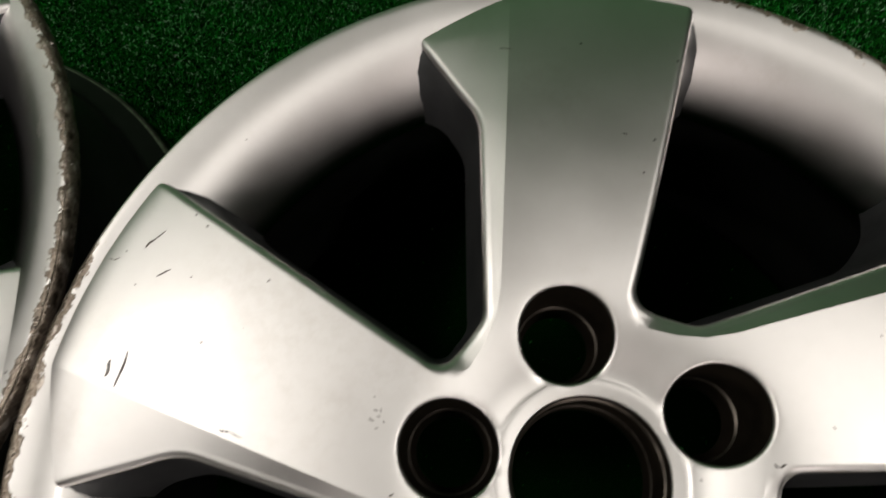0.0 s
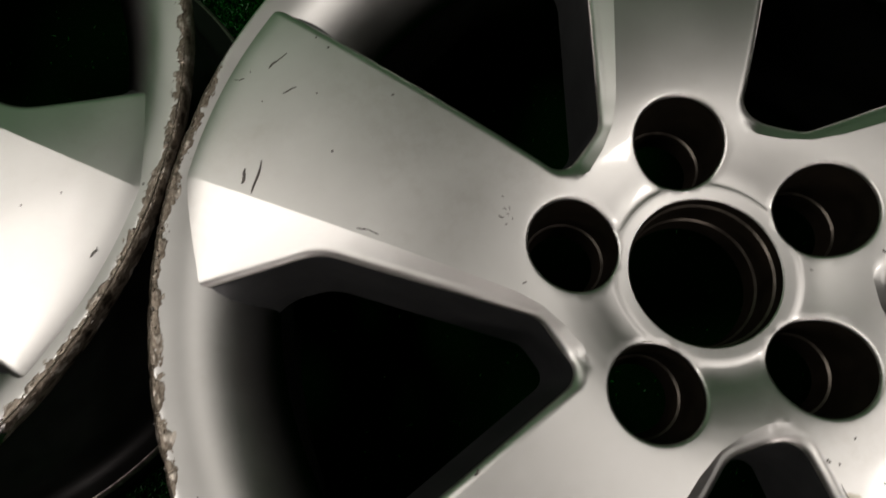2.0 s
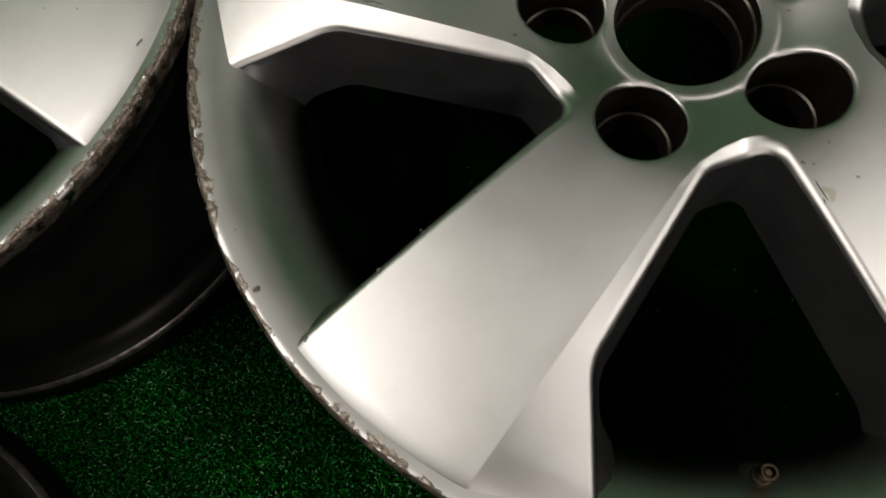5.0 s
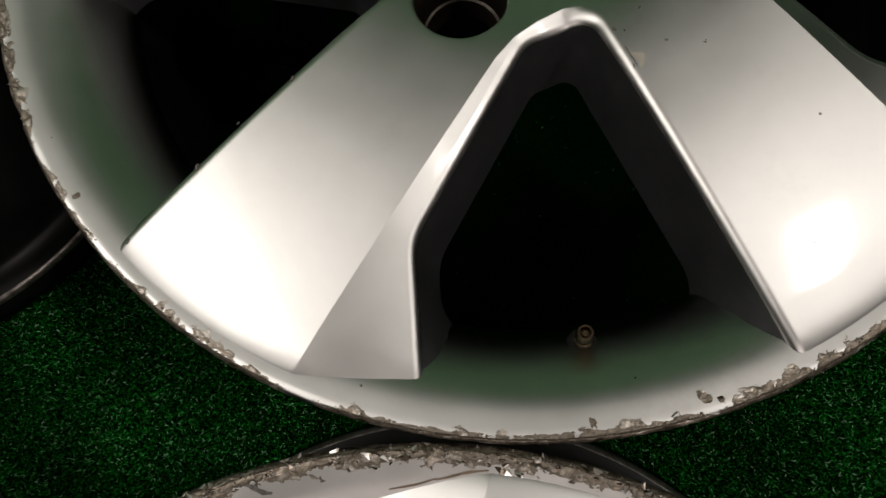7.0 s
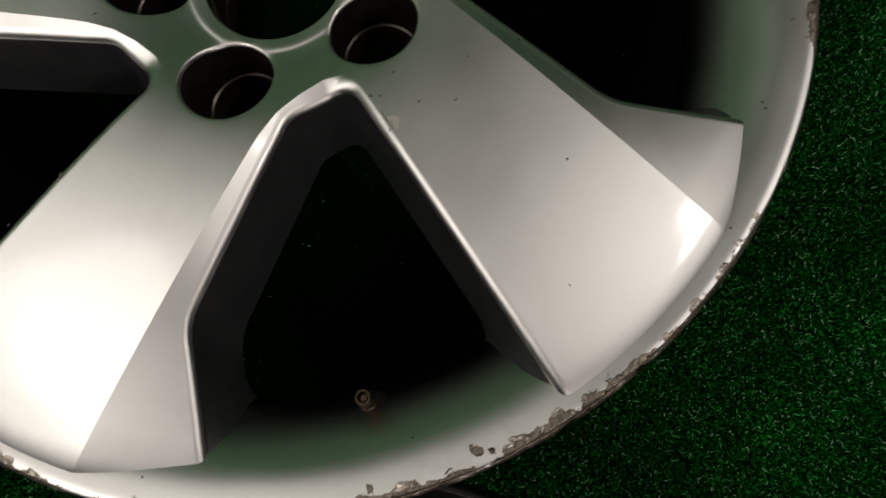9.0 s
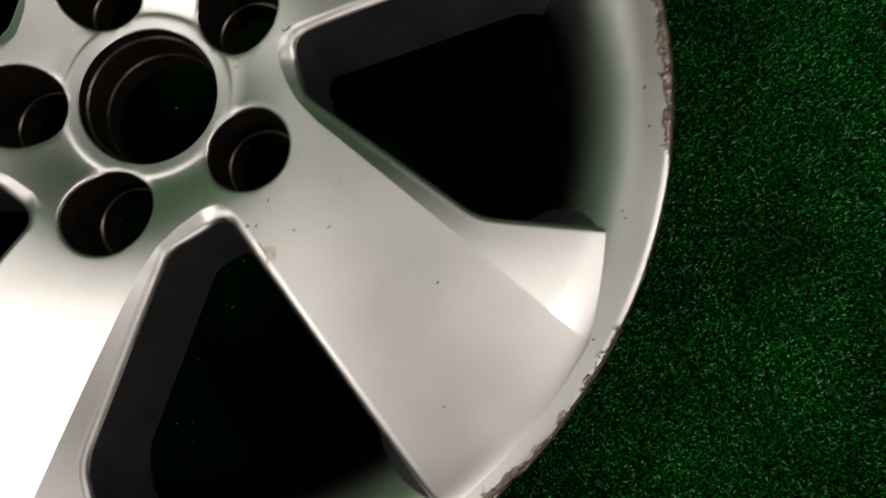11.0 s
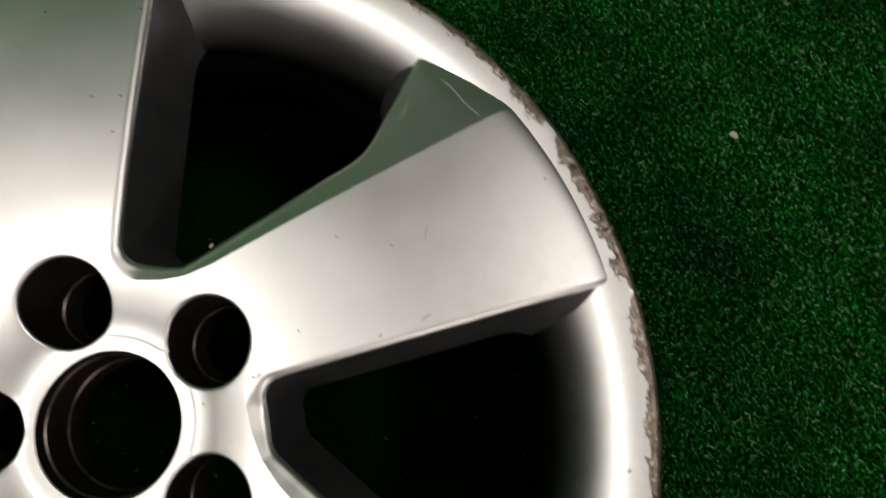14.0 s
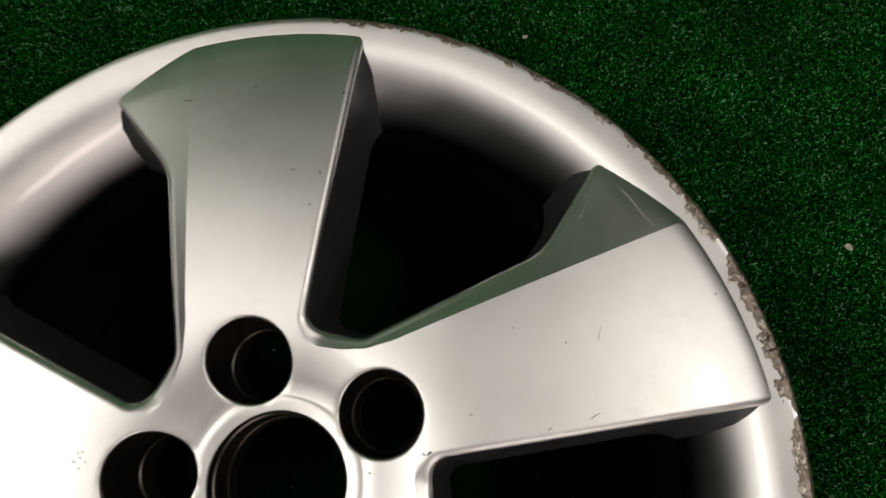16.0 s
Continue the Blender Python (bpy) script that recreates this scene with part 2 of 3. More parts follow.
PROFILE_Z = [-7.4, -7.0, -5.9, -6.2, -5.7, -3.8, -0.4, 1.5, 2.9, 4.1, 5.0, 5.8, 6.2, 5.8, 4.9, 3.7, 2.6, 1.75, 0.95, -0.15, -1.2, -8]


def smooth_profile(r):
    """Softens the bends of the face's section."""
    out = np.zeros_like(r)
    for k, w in ((-2, 0.1), (-1, 0.2), (0, 0.4), (1, 0.2), (2, 0.1)):
        step = np.clip(np.minimum((r - 38.5) * 0.5, (211 - r) * 0.5), 0.25, 6.0)
        out += w * np.interp(r + k * step, PROFILE_R, PROFILE_Z)
    return out


def face_height(xy):
    """Height of the front face in mm, with the chamfer beyond each spoke's crease."""
    x, y = xy[:, 0], xy[:, 1]
    r = np.hypot(x, y)
    z = smooth_profile(r)
    for k in range(5):
        a = radians(-72 * k)
        u, v = x * math.cos(a) - y * math.sin(a), x * math.sin(a) + y * math.cos(a)
        best, side = np.full(len(x), 1e9), np.zeros(len(x))
        for (ax, ay), (bx, by) in zip(CREASE[:-1], CREASE[1:]):
            ex, ey = bx - ax, by - ay
            h = np.clip(((u - ax) * ex + (v - ay) * ey) / (ex * ex + ey * ey), 0, 1)
            dx, dy = u - ax - h * ex, v - ay - h * ey
            d = np.hypot(dx, dy)
            near = d < best
            best, side = np.where(near, d, best), np.where(near, dy * ex - dx * ey, side)
        here = (side < 0) & (u < 8) & (u > -68) & (v > 36) & (best < 60)
        slope = np.interp(v, [40, 46, 60, 110, 150, 195], [0.25, 0.5, 0.55, 0.45, 0.27, 0.15])
        # the chamfer runs out before the next spoke's sharp edge
        d = (NEXT_OUT - NEXT_IN).normalized()
        gap = (u - NEXT_IN.x) * d.y - (v - NEXT_IN.y) * d.x
        fade = np.clip((gap + 3.0) / 11.0, 0, 1)
        z = np.where(here, z - best * slope * fade * fade * (3 - 2 * fade), z)
    return z


def inside(poly, pts):
    x, y = pts[:, 0], pts[:, 1]
    odd = np.zeros(len(pts), bool)
    for (ax, ay), (bx, by) in zip(poly, np.roll(poly, -1, 0)):
        if ay != by:
            odd ^= ((ay > y) != (by > y)) & (x < (bx - ax) * (y - ay) / (by - ay) + ax)
    return odd


HOLE_R, HOLE_AT, BORE_R = 18.6, 54.0, 30.5


def build_star():
    """Vertices (m), faces and material index of the cast hub with its five spokes, as one skin."""
    from mathutils.geometry import delaunay_2d_cdt
    steps = [(-4.3, 0.0), (-3.5, 0.0), (-2.5, -0.2), (-1.5, -0.7), (-0.65, -1.5), (-0.1, -2.6), (0.1, -3.5)]
    reach = 216.0
    rim = star_outline(steps[0][0], reach, (26, 12, 8))
    n = len(rim)
    flat, edges = [tuple(p) for p in rim], [(k, (k + 1) % n) for k in range(n)]

    def ring(cx, cy, r, m):
        start = len(flat)
        flat.extend((cx + r * math.cos(2 * math.pi * k / m), cy + r * math.sin(2 * math.pi * k / m)) for k in range(m))
        edges.extend((start + k, start + (k + 1) % m) for k in range(m))
        return list(range(start, start + m))

    centres = [spin((0, HOLE_AT), 72 * k) for k in range(5)]
    holes = [ring(c.x, c.y, HOLE_R + 1.5, 64) for c in centres]
    bore = ring(0, 0, BORE_R + 0.5, 96)
    blocked = [(c.x, c.y, HOLE_R + 1.5 + 1.3) for c in centres] + [(0, 0, BORE_R + 1.0)]
    for k in range(5):
        start = len(flat)
        line = [Vector(p) for p in CREASE]
        dots = []
        for a, b in zip(line[:-1], line[1:]):
            m = max(1, int((b - a).length / 3))
            dots += [a.lerp(b, j / m) for j in range(m)]
        dots = [spin(p, 72 * k) for p in dots]
        dots = [p for p in dots if p.length < reach - 1]
        flat.extend(tuple(p) for p in dots)
        edges.extend((start + j, start + j + 1) for j in range(len(dots) - 1))
    grid = []
    for r in (32.5, 34.5, 36.3, 36.9, 37.6, 38.8):
        grid += [(r * math.cos(2 * math.pi * k / 120), r * math.sin(2 * math.pi * k / 120)) for k in range(120)]
    for r in (209, 211.3, 212.2, 213.2):
        grid += [(r * math.cos(2 * math.pi * k / 420), r * math.sin(2 * math.pi * k / 420)) for k in range(420)]
    step = 2.6
    for j in range(-95, 96):
        for i in range(-95, 96):
            p = ((i + 0.5 * (j % 2)) * step, j * step * 0.866)
            if 41 < math.hypot(*p) < 207:
                grid.append(p)
    grid = np.array(grid)
    grid = grid[inside(rim, grid)]
    gap = np.full(len(grid), 1e9)
    for p in rim:
        gap = np.minimum(gap, np.hypot(grid[:, 0] - p[0], grid[:, 1] - p[1]))
    keep = gap > 1.2
    for cx, cy, r in blocked:
        keep &= np.hypot(grid[:, 0] - cx, grid[:, 1] - cy) > r
    flat.extend(map(tuple, grid[keep]))
    out = delaunay_2d_cdt([Vector(p) for p in flat], edges, [], 0, 1e-4)
    pos = np.array([tuple(p) for p in out[0]])
    where = {i: k for k, src in enumerate(out[3]) for i in src}
    tris = np.array(out[2])
    mid = pos[tris].mean(1)
    ok = inside(rim, mid)
    for c in centres:
        ok &= np.hypot(mid[:, 0] - c.x, mid[:, 1] - c.y) > HOLE_R + 1.48
    ok &= np.hypot(mid[:, 0], mid[:, 1]) > BORE_R + 0.48
    tris = tris[ok]
    verts = [(x, y, z) for (x, y), z in zip(pos, face_height(pos))]
    faces, mats = [tuple(t) for t in tris], [0] * len(tris)

    def strip(a, b, mat):
        m = len(a)
        for k in range(m):
            faces.append((a[k], b[k], b[(k + 1) % m], a[(k + 1) % m]))
            mats.append(mat)

    def add(points):
        start = len(verts)
        verts.extend(points)
        return list(range(start, len(verts)))

    last = [where[k] for k in range(n)]
    edge_z = np.array([verts[k][2] for k in last])
    for o, dz in steps[1:]:
        p = star_outline(o, reach, (26, 12, 8))
        if dz == 0:
            edge_z = face_height(p)
        now = add([(x, y, z + dz) for (x, y), z in zip(p, edge_z)])
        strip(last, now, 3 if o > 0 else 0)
        last = now
    # window walls, in the darker tone that carries their shade
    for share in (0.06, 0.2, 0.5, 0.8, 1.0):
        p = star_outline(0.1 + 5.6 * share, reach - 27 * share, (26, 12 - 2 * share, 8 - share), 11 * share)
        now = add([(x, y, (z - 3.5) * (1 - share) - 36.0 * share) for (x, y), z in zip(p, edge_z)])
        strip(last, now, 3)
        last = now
    p = star_outline(3.5, reach - 29, (26, 10, 7), 11)
    now = add([(x, y, -38.5) for x, y in p])
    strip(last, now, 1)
    last = now
    # the rough back
    under = {}
    for k in np.unique(tris):
        under[k] = len(verts)
        x, y, _ = verts[k]
        r = math.hypot(x, y)
        f = min(1.0, 186 / r)
        verts.append((x * f, y * f, -39.0))
    for t in tris:
        faces.append((under[t[2]], under[t[1]], under[t[0]]))
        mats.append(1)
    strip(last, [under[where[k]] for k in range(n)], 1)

    def shaft(loop, cx, cy, levels):
        prev = [where[k] for k in loop][::-1]
        base = [verts[k] for k in prev]
        for r, z, mat, relative in levels:
            ring_now = []
            for x, y, h in base:
                a = math.atan2(y - cy, x - cx)
                ring_now.append((cx + r * math.cos(a), cy + r * math.sin(a), h + z if relative else z))
            now = add(ring_now)
            strip(prev, now, mat)
            prev = now
        strip(prev, [under[where[k]] for k in loop][::-1], 1)

    for c, loop in zip(centres, holes):
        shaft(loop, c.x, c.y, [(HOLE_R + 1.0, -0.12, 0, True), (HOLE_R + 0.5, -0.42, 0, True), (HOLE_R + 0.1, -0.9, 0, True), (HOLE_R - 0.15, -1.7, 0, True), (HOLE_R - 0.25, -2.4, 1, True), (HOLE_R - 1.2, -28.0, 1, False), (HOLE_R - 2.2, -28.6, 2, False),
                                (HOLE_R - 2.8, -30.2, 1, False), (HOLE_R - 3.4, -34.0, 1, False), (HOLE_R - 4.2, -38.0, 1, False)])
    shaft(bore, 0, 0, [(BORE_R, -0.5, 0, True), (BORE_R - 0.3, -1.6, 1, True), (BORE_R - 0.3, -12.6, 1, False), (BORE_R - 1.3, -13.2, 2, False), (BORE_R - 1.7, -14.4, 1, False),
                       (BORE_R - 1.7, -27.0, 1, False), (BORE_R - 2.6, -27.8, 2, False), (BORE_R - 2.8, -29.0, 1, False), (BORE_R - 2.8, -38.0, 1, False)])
    return np.array(verts) / 1000, faces, np.array(mats)


# section of the rim, (r, z) in mm from the front lip outside, down the barrel, back up inside to the lip
RIM_OUT = [(220.0, 1.8), (220.9, 0.8), (221.4, -0.6), (221.5, -2.6), (221.2, -6.0), (220.0, -8.6), (217, -10.5), (212, -12), (206.5, -14), (203.5, -18), (202.5, -32), (204.5, -36),
           (203.5, -39), (198, -46), (189, -56), (188, -85), (197, -108), (200, -140), (201.5, -152), (204.2, -157.5), (212.5, -161.5), (217.4, -162.8), (218.3, -163.1), (220.4, -167), (220.5, -187), (218.5, -190)]
RIM_IN = [(215, -189.6), (209, -186), (201, -176), (197, -160), (195, -115), (185, -88), (184, -56), (181.6, -43), (179.4, -39.0), (179.0, -37.0), (179.5, -33.6), (180.8, -29.6), (182.7, -25.4), (185.0, -21.2), (187.6, -17.2),
          (190.4, -13.5), (193.2, -10.4), (195.8, -7.9), (198.2, -5.9), (200.4, -4.3), (202.6, -2.9), (204.6, -1.85), (206.6, -1.0), (208.5, -0.3), (210.3, 0.2), (212.1, 0.65), (213.9, 1.05), (215.6, 1.4), (217.2, 1.75), (218.4, 1.9), (219.3, 1.8)]


def rim_height(xy):
    """Height of the rim's inner slope and lip, in mm."""
    r, z = np.array(RIM_IN[9:]).T
    return np.interp(np.hypot(xy[:, 0], xy[:, 1]), r, z)


def build_rim(scars, seed, spots=(), count=1200):
    """The rim: a turned section, its lip scraped where scars (degrees, half width, depth 0 to 1) say so."""
    section = RIM_OUT + RIM_IN
    along = np.concatenate([[0], np.cumsum(np.hypot(*np.diff(np.array(section), axis=0).T))]) / 1000
    verts, wear, run = [], [], []
    for i in range(count):
        a = 2 * math.pi * i / count
        deg = math.degrees(a)
        hurt = 0.0
        for at, half, depth in scars:
            off = abs((deg - at + 180) % 360 - 180)
            if off < half:
                hurt = max(hurt, depth * min(1.0, (half - off) / 6 + 0.15))
        for j, (r, z) in enumerate(section):
            w = 0.0
            if hurt and z > -9.5 and r > 205:
                inner = max(0.0, 219.8 - r) if j > 25 else 0.0
                reach = 2.0 + 8.0 * hurt
                w = hurt * max(0.0, 1 - inner / reach) if inner else hurt
                if j <= 25:
                    w = min(1.0, hurt * 1.15)
                q = Vector((r * math.cos(a) / 3.2, r * math.sin(a) / 3.2, z / 3.2 + seed))
                bite = (noise.noise(q) + 0.5 * noise.noise(q * 2.7)) * 1.1 * max(0.0, w - 0.45) * 1.6
                dent = max(0.0, noise.noise(q * 0.45 + Vector((7, 3, seed)))) * 1.6 * max(0.0, w - 0.5)
                r, z = r - max(0.0, bite) - dent * (j <= 25), z + bite * 0.5 - dent * 0.6
            run.append((0.22 * a * 0.75, along[j], 0.01 * seed))
            for sr, sa, size in spots:
                gap = math.hypot(r - sr, radians((deg - sa + 180) % 360 - 180) * r) if z > -9 and j > 25 else 99
                w = max(w, 1.05 * (1.3 - gap / size)) if gap < 1.3 * size else w
            verts.append((r * math.cos(a) / 1000, r * math.sin(a) / 1000, z / 1000))
            wear.append(0.96 * w)
    m = len(section)
    faces, mats = [], []
    for i in range(count):
        k = (i + 1) % count
        for j in range(m):
            l = (j + 1) % m
            faces.append((i * m + j, i * m + l, k * m + l, k * m + j))
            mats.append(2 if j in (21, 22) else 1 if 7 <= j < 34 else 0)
    return verts, faces, mats, wear, run


def part(name, me, parent, label=""):
    ob = new(name, me)
    ob.parent = parent
    return tagged(ob, label) if label else ob


def mesh_of(name, verts, faces, mats, index):
    me = bpy.data.meshes.new(name)
    me.from_pydata([tuple(v) for v in verts], [], [tuple(int(i) for i in f) for f in faces])
    for m in mats:
        me.materials.append(m)
    me.polygons.foreach_set("material_index", np.array(index, np.int32))
    me.shade_smooth()
    return me


def star_meshes():
    """One mesh for the hub and one for each spoke, with the shading of the whole skin."""
    verts, faces, mats = build_star()
    whole = mesh_of("skin", verts, faces, (SILVER, DARK_CAST, SEAT, SHADED_SIDE), mats)
    whole.set_sharp_from_angle(angle=radians(24))
    # the crease of the chamfer stays crisp
    sharp = np.zeros(len(whole.edges), bool)
    if "sharp_edge" in whole.attributes:
        whole.attributes["sharp_edge"].data.foreach_get("value", sharp)
    ends = np.empty(len(whole.edges) * 2, np.int32)
    whole.edges.foreach_get("vertices", ends)
    ends = ends.reshape(-1, 2)
    near = np.zeros(len(verts), bool)
    for k in range(5):
        a = radians(-72 * k)
        u = verts[:, 0] * math.cos(a) - verts[:, 1] * math.sin(a)
        v = verts[:, 0] * math.sin(a) + verts[:, 1] * math.cos(a)
        ax, ay, bx, by = 0.0032, 0.218, -0.0232, 0.075
        d = np.abs((u - ax) * (by - ay) - (v - ay) * (bx - ax)) / math.hypot(bx - ax, by - ay)
        near |= (d < 5e-5) & (v > 0.08) & (verts[:, 2] > -0.03)
    sharp |= near[ends[:, 0]] & near[ends[:, 1]]
    attr = whole.attributes.get("sharp_edge") or whole.attributes.new("sharp_edge", "BOOLEAN", "EDGE")
    attr.data.foreach_set("value", sharp)
    whole.update()
    normals = np.empty(len(whole.loops) * 3, np.float32)
    whole.corner_normals.foreach_get("vector", normals)
    normals = normals.reshape(-1, 3)
    mids = np.array([verts[list(f)].mean(0) for f in faces])
    r, a = np.hypot(mids[:, 0], mids[:, 1]), np.degrees(np.arctan2(mids[:, 1], mids[:, 0]))
    group = np.where(r < 0.078, -1, np.round(((a - 84) % 360) / 72).astype(int) % 5)
    starts = np.array([p.loop_start for p in whole.polygons])
    out = []
    for g in range(-1, 5):
        pick = np.nonzero(group == g)[0]
        used = sorted({i for f in pick for i in faces[f]})
        to = {v: i for i, v in enumerate(used)}
        me = mesh_of("hub" if g < 0 else "spoke", verts[used], [[to[i] for i in faces[f]] for f in pick], (SILVER, DARK_CAST, SEAT, SHADED_SIDE), mats[pick])
        me.normals_split_custom_set(np.concatenate([normals[starts[f]:starts[f] + len(faces[f])] for f in pick]).tolist())
        out.append(me)
    return out


def turned(name, section, m, mat, cap=True):
    """A turned solid about z; section is (r, z) in metres."""
    verts = [(r * math.cos(2 * math.pi * k / m), r * math.sin(2 * math.pi * k / m), z) for k in range(m) for r, z in section]
    n = len(section)
    faces = [(k * n + j, ((k + 1) % m) * n + j, ((k + 1) % m) * n + j + 1, k * n + j + 1) for k in range(m) for j in range(n - 1)]
    if cap:
        faces.append([k * n for k in range(m)][::-1])
        faces.append([k * n + n - 1 for k in range(m)])
    me = mesh_of(name, verts, faces, (mat,), [0] * len(faces))
    me.set_sharp_from_angle(angle=radians(40))
    return me


def scratch_mesh(p, q, width, lift=0.12, height=face_height, mat=None):
    """A thin pointed scrape along the face from p to q (mm)."""
    p, q = Vector(p), Vector(q)
    d = (q - p)
    n = Vector((-d.y, d.x)).normalized() * width / 2 if d.length else Vector((width / 2, 0))
    pts = []
    rows = 7
    for k in range(rows):
        h = k / (rows - 1)
        c = p.lerp(q, h) + n * 0.6 * math.sin(h * 5 + p.x)
        w = 0.25 + 0.75 * math.sin(math.pi * (0.08 + 0.84 * h)) * (0.75 + 0.25 * math.sin(h * 17 + p.y))
        pts += [c - n * w, c + n * w]
    flat = np.array([tuple(v) for v in pts])
    z = height(flat)
    top = [(x / 1000, y / 1000, (h + lift) / 1000) for (x, y), h in zip(flat, z)]
    low = [(x / 1000, y / 1000, (h - 0.4) / 1000) for (x, y), h in zip(flat, z)]
    m = len(top)
    faces = [(2 * k, 2 * k + 2, 2 * k + 3, 2 * k + 1) for k in range(rows - 1)]
    loop = [2 * k for k in range(rows)] + [2 * k + 1 for k in range(rows)][::-1]
    faces += [(loop[k], m + loop[k], m + loop[(k + 1) % len(loop)], loop[(k + 1) % len(loop)]) for k in range(len(loop))]
    me = mesh_of("scratch", top + low, faces, (mat or SCRAPE,), [0] * len(faces))
    me.set_sharp_from_angle(angle=radians(40))
    return me


STAR = star_meshes()


def alloy_wheel(label, x, y, turn, scars, seed, runout=(0.0, 0.0), spots=()):
    wheel = tagged(new("alloy_wheel"), label, "car wheel", "alloy wheels on the turf")
    wheel.matrix_world = pose(x, y, 0, 0, 0, turn)
    verts, faces, mats, wear, run = build_rim(scars, seed, spots)
    me = mesh_of("rim", [(a + runout[0], b + runout[1], c + FACE_Z) for a, b, c in verts], faces, (SILVER, BARREL, BACK_EDGE), mats)
    me.attributes.new("wear", "FLOAT", "POINT").data.foreach_set("value", np.array(wear, np.float32))
    me.attributes.new("lip_run", "FLOAT_VECTOR", "POINT").data.foreach_set("vector", np.array(run, np.float32).ravel())
    part("rim", me, wheel, "silver rim with a kerb-scraped lip and dark barrel")
    for me in STAR:
        ob = part(me.name.split(".")[0], me, wheel)
        ob.location.z = FACE_Z
    valve = part("valve", turned("valve", [(0.0095, -0.004), (0.0095, 0.003), (0.0066, 0.008), (0.0056, 0.018), (0.0040, 0.022)], 32, RUBBER), wheel, "black rubber tyre valve")
    valve.matrix_basis = pose(0, 0, FACE_Z) @ pose(-0.0208, -0.1880, -0.037, -10, 0, 0)
    stem = part("valve_stem", turned("valve_stem", [(0.0036, 0.0), (0.0036, 0.0045), (0.0031, 0.005), (0.0031, 0.0125), (0.0028, 0.013), (0.0021, 0.013), (0.0019, 0.009), (0.0011, 0.009), (0.0011, 0.0115)], 28, BRASS), valve, "brass valve stem, darkened for shade")
    stem.location.z = 0.0215
    return wheel


MAIN_SCARS = [(172, 26, 0.8), (203, 9, 0.62), (222, 14, 0.62), (246, 12, 0.66), (263, 12, 0.72), (283, 12, 0.78), (300, 12, 0.55), (318, 8, 0.35), (340, 16, 0.85), (2, 12, 0.95), (22, 12, 0.75),
              (42, 14, 0.62), (62, 13, 0.66), (80, 9, 0.45), (98, 10, 0.35), (147, 5, 0.4)]
main = alloy_wheel("silver five-spoke alloy wheel with scuffed lip lying on green turf", 0, 0, 0, MAIN_SCARS, 0, (0.002, 0.0005), [(214.6, 272.6, 2.4), (213.0, 272.2, 1.6), (216.0, 273.8, 1.8), (215.6, 281, 1.5), (211.0, 290.5, 1.2), (214.4, 203, 1.6), (214.5, 262.0, 1.5)])
west = alloy_wheel("silver alloy wheel with heavily gouged lip, touching the middle wheel", -0.4188, 0.1426, 33.2, [(0, 85, 0.72), (120, 20, 0.6), (240, 40, 0.7)], 20)
south = alloy_wheel("silver alloy wheel with a badly kerbed, torn lip", -0.1385, -0.4203, 52.7, [(20, 75, 0.92), (200, 30, 0.7)], 40)

alloy_wheel("silver alloy wheel with dark barrel standing apart on the turf", -0.582, -0.272, 15.0, [(30, 60, 0.6)], 60)


def shard_material():
    m, nt, p = material("torn_metal")
    r = nt.nodes.new("ShaderNodeNewGeometry").outputs["Random Per Island"]
    c = ramp(nt, r, [(0.0, (0.04, 0.03, 0.022)), (0.4, (0.16, 0.13, 0.10)), (0.65, (0.45, 0.40, 0.35)), (0.9, (0.9, 0.87, 0.83))])
    nt.links.new(c.outputs[0], p.inputs["Base Color"])
    p.inputs["Metallic"].default_value, p.inputs["Roughness"].default_value = 0.75, 0.3
    return m


TORN = shard_material()


def torn_lip(wheel, stretches, seed, runout=(0.0, 0.0)):
    """Curled slivers of metal along a kerbed lip: stretches of (from, to in degrees, count, length in mm, reach inwards in mm)."""
    rng = np.random.default_rng(seed)
    verts, faces = [], []
    for a0, a1, count, size, inwards in stretches:
        for _ in range(count):
            a, r = radians(rng.uniform(a0, a1)), 220.6 - inwards * rng.random() ** 1.6
            z = float(rim_height(np.array([[min(r, 219.0), 0.0]]))[0]) - max(0.0, r - 219.3) * 1.2
            turn = a + math.pi / 2 + rng.normal(0.0, 0.75)
            d = np.array([math.cos(turn), math.sin(turn), rng.uniform(-0.1, 0.3)]) * size * rng.uniform(0.5, 1.3)
            n = np.array([-d[1], d[0], 0.0]) * rng.uniform(0.16, 0.34)
            c = np.array([r * math.cos(a), r * math.sin(a), z + 0.1])
            up = np.array([0, 0, rng.uniform(0.25, 0.7)])
            k = len(verts)
            verts += [c - d * 0.5 - up, c + n - up * 0.6, c + d * 0.5 - up * 0.4, c - n - up * 0.6, c + up + d * rng.uniform(-0.2, 0.2)]
            faces += [(k, k + 1, k + 4), (k + 1, k + 2, k + 4), (k + 2, k + 3, k + 4), (k + 3, k, k + 4)]
    out = [(x / 1000 + runout[0], y / 1000 + runout[1], z / 1000 + FACE_Z) for x, y, z in verts]
    me = mesh_of("torn_metal", [(x, y, z) for x, y, z in out], [(f[0], f[2], f[1]) for f in faces], (TORN,), [0] * len(faces))
    me.set_sharp_from_angle(angle=radians(20))
    tagged(part("torn_metal", me, wheel, "torn slivers of scraped metal along the lip"), kind="stuff")


torn_lip(south, [(-8, 85, 210, 4.4, 7.0), (-8, 85, 300, 2.2, 4.5)], 3)
torn_lip(west, [(-95, 5, 240, 2.2, 3.2)], 4)
torn_lip(main, [(150, 197, 110, 1.8, 3.4), (205, 258, 70, 1.8, 2.6), (258, 305, 70, 2.2, 3.2), (328, 378, 22, 2.4, 2.8), (385, 432, 30, 1.6, 2.0)], 5, (0.002, 0.0005))

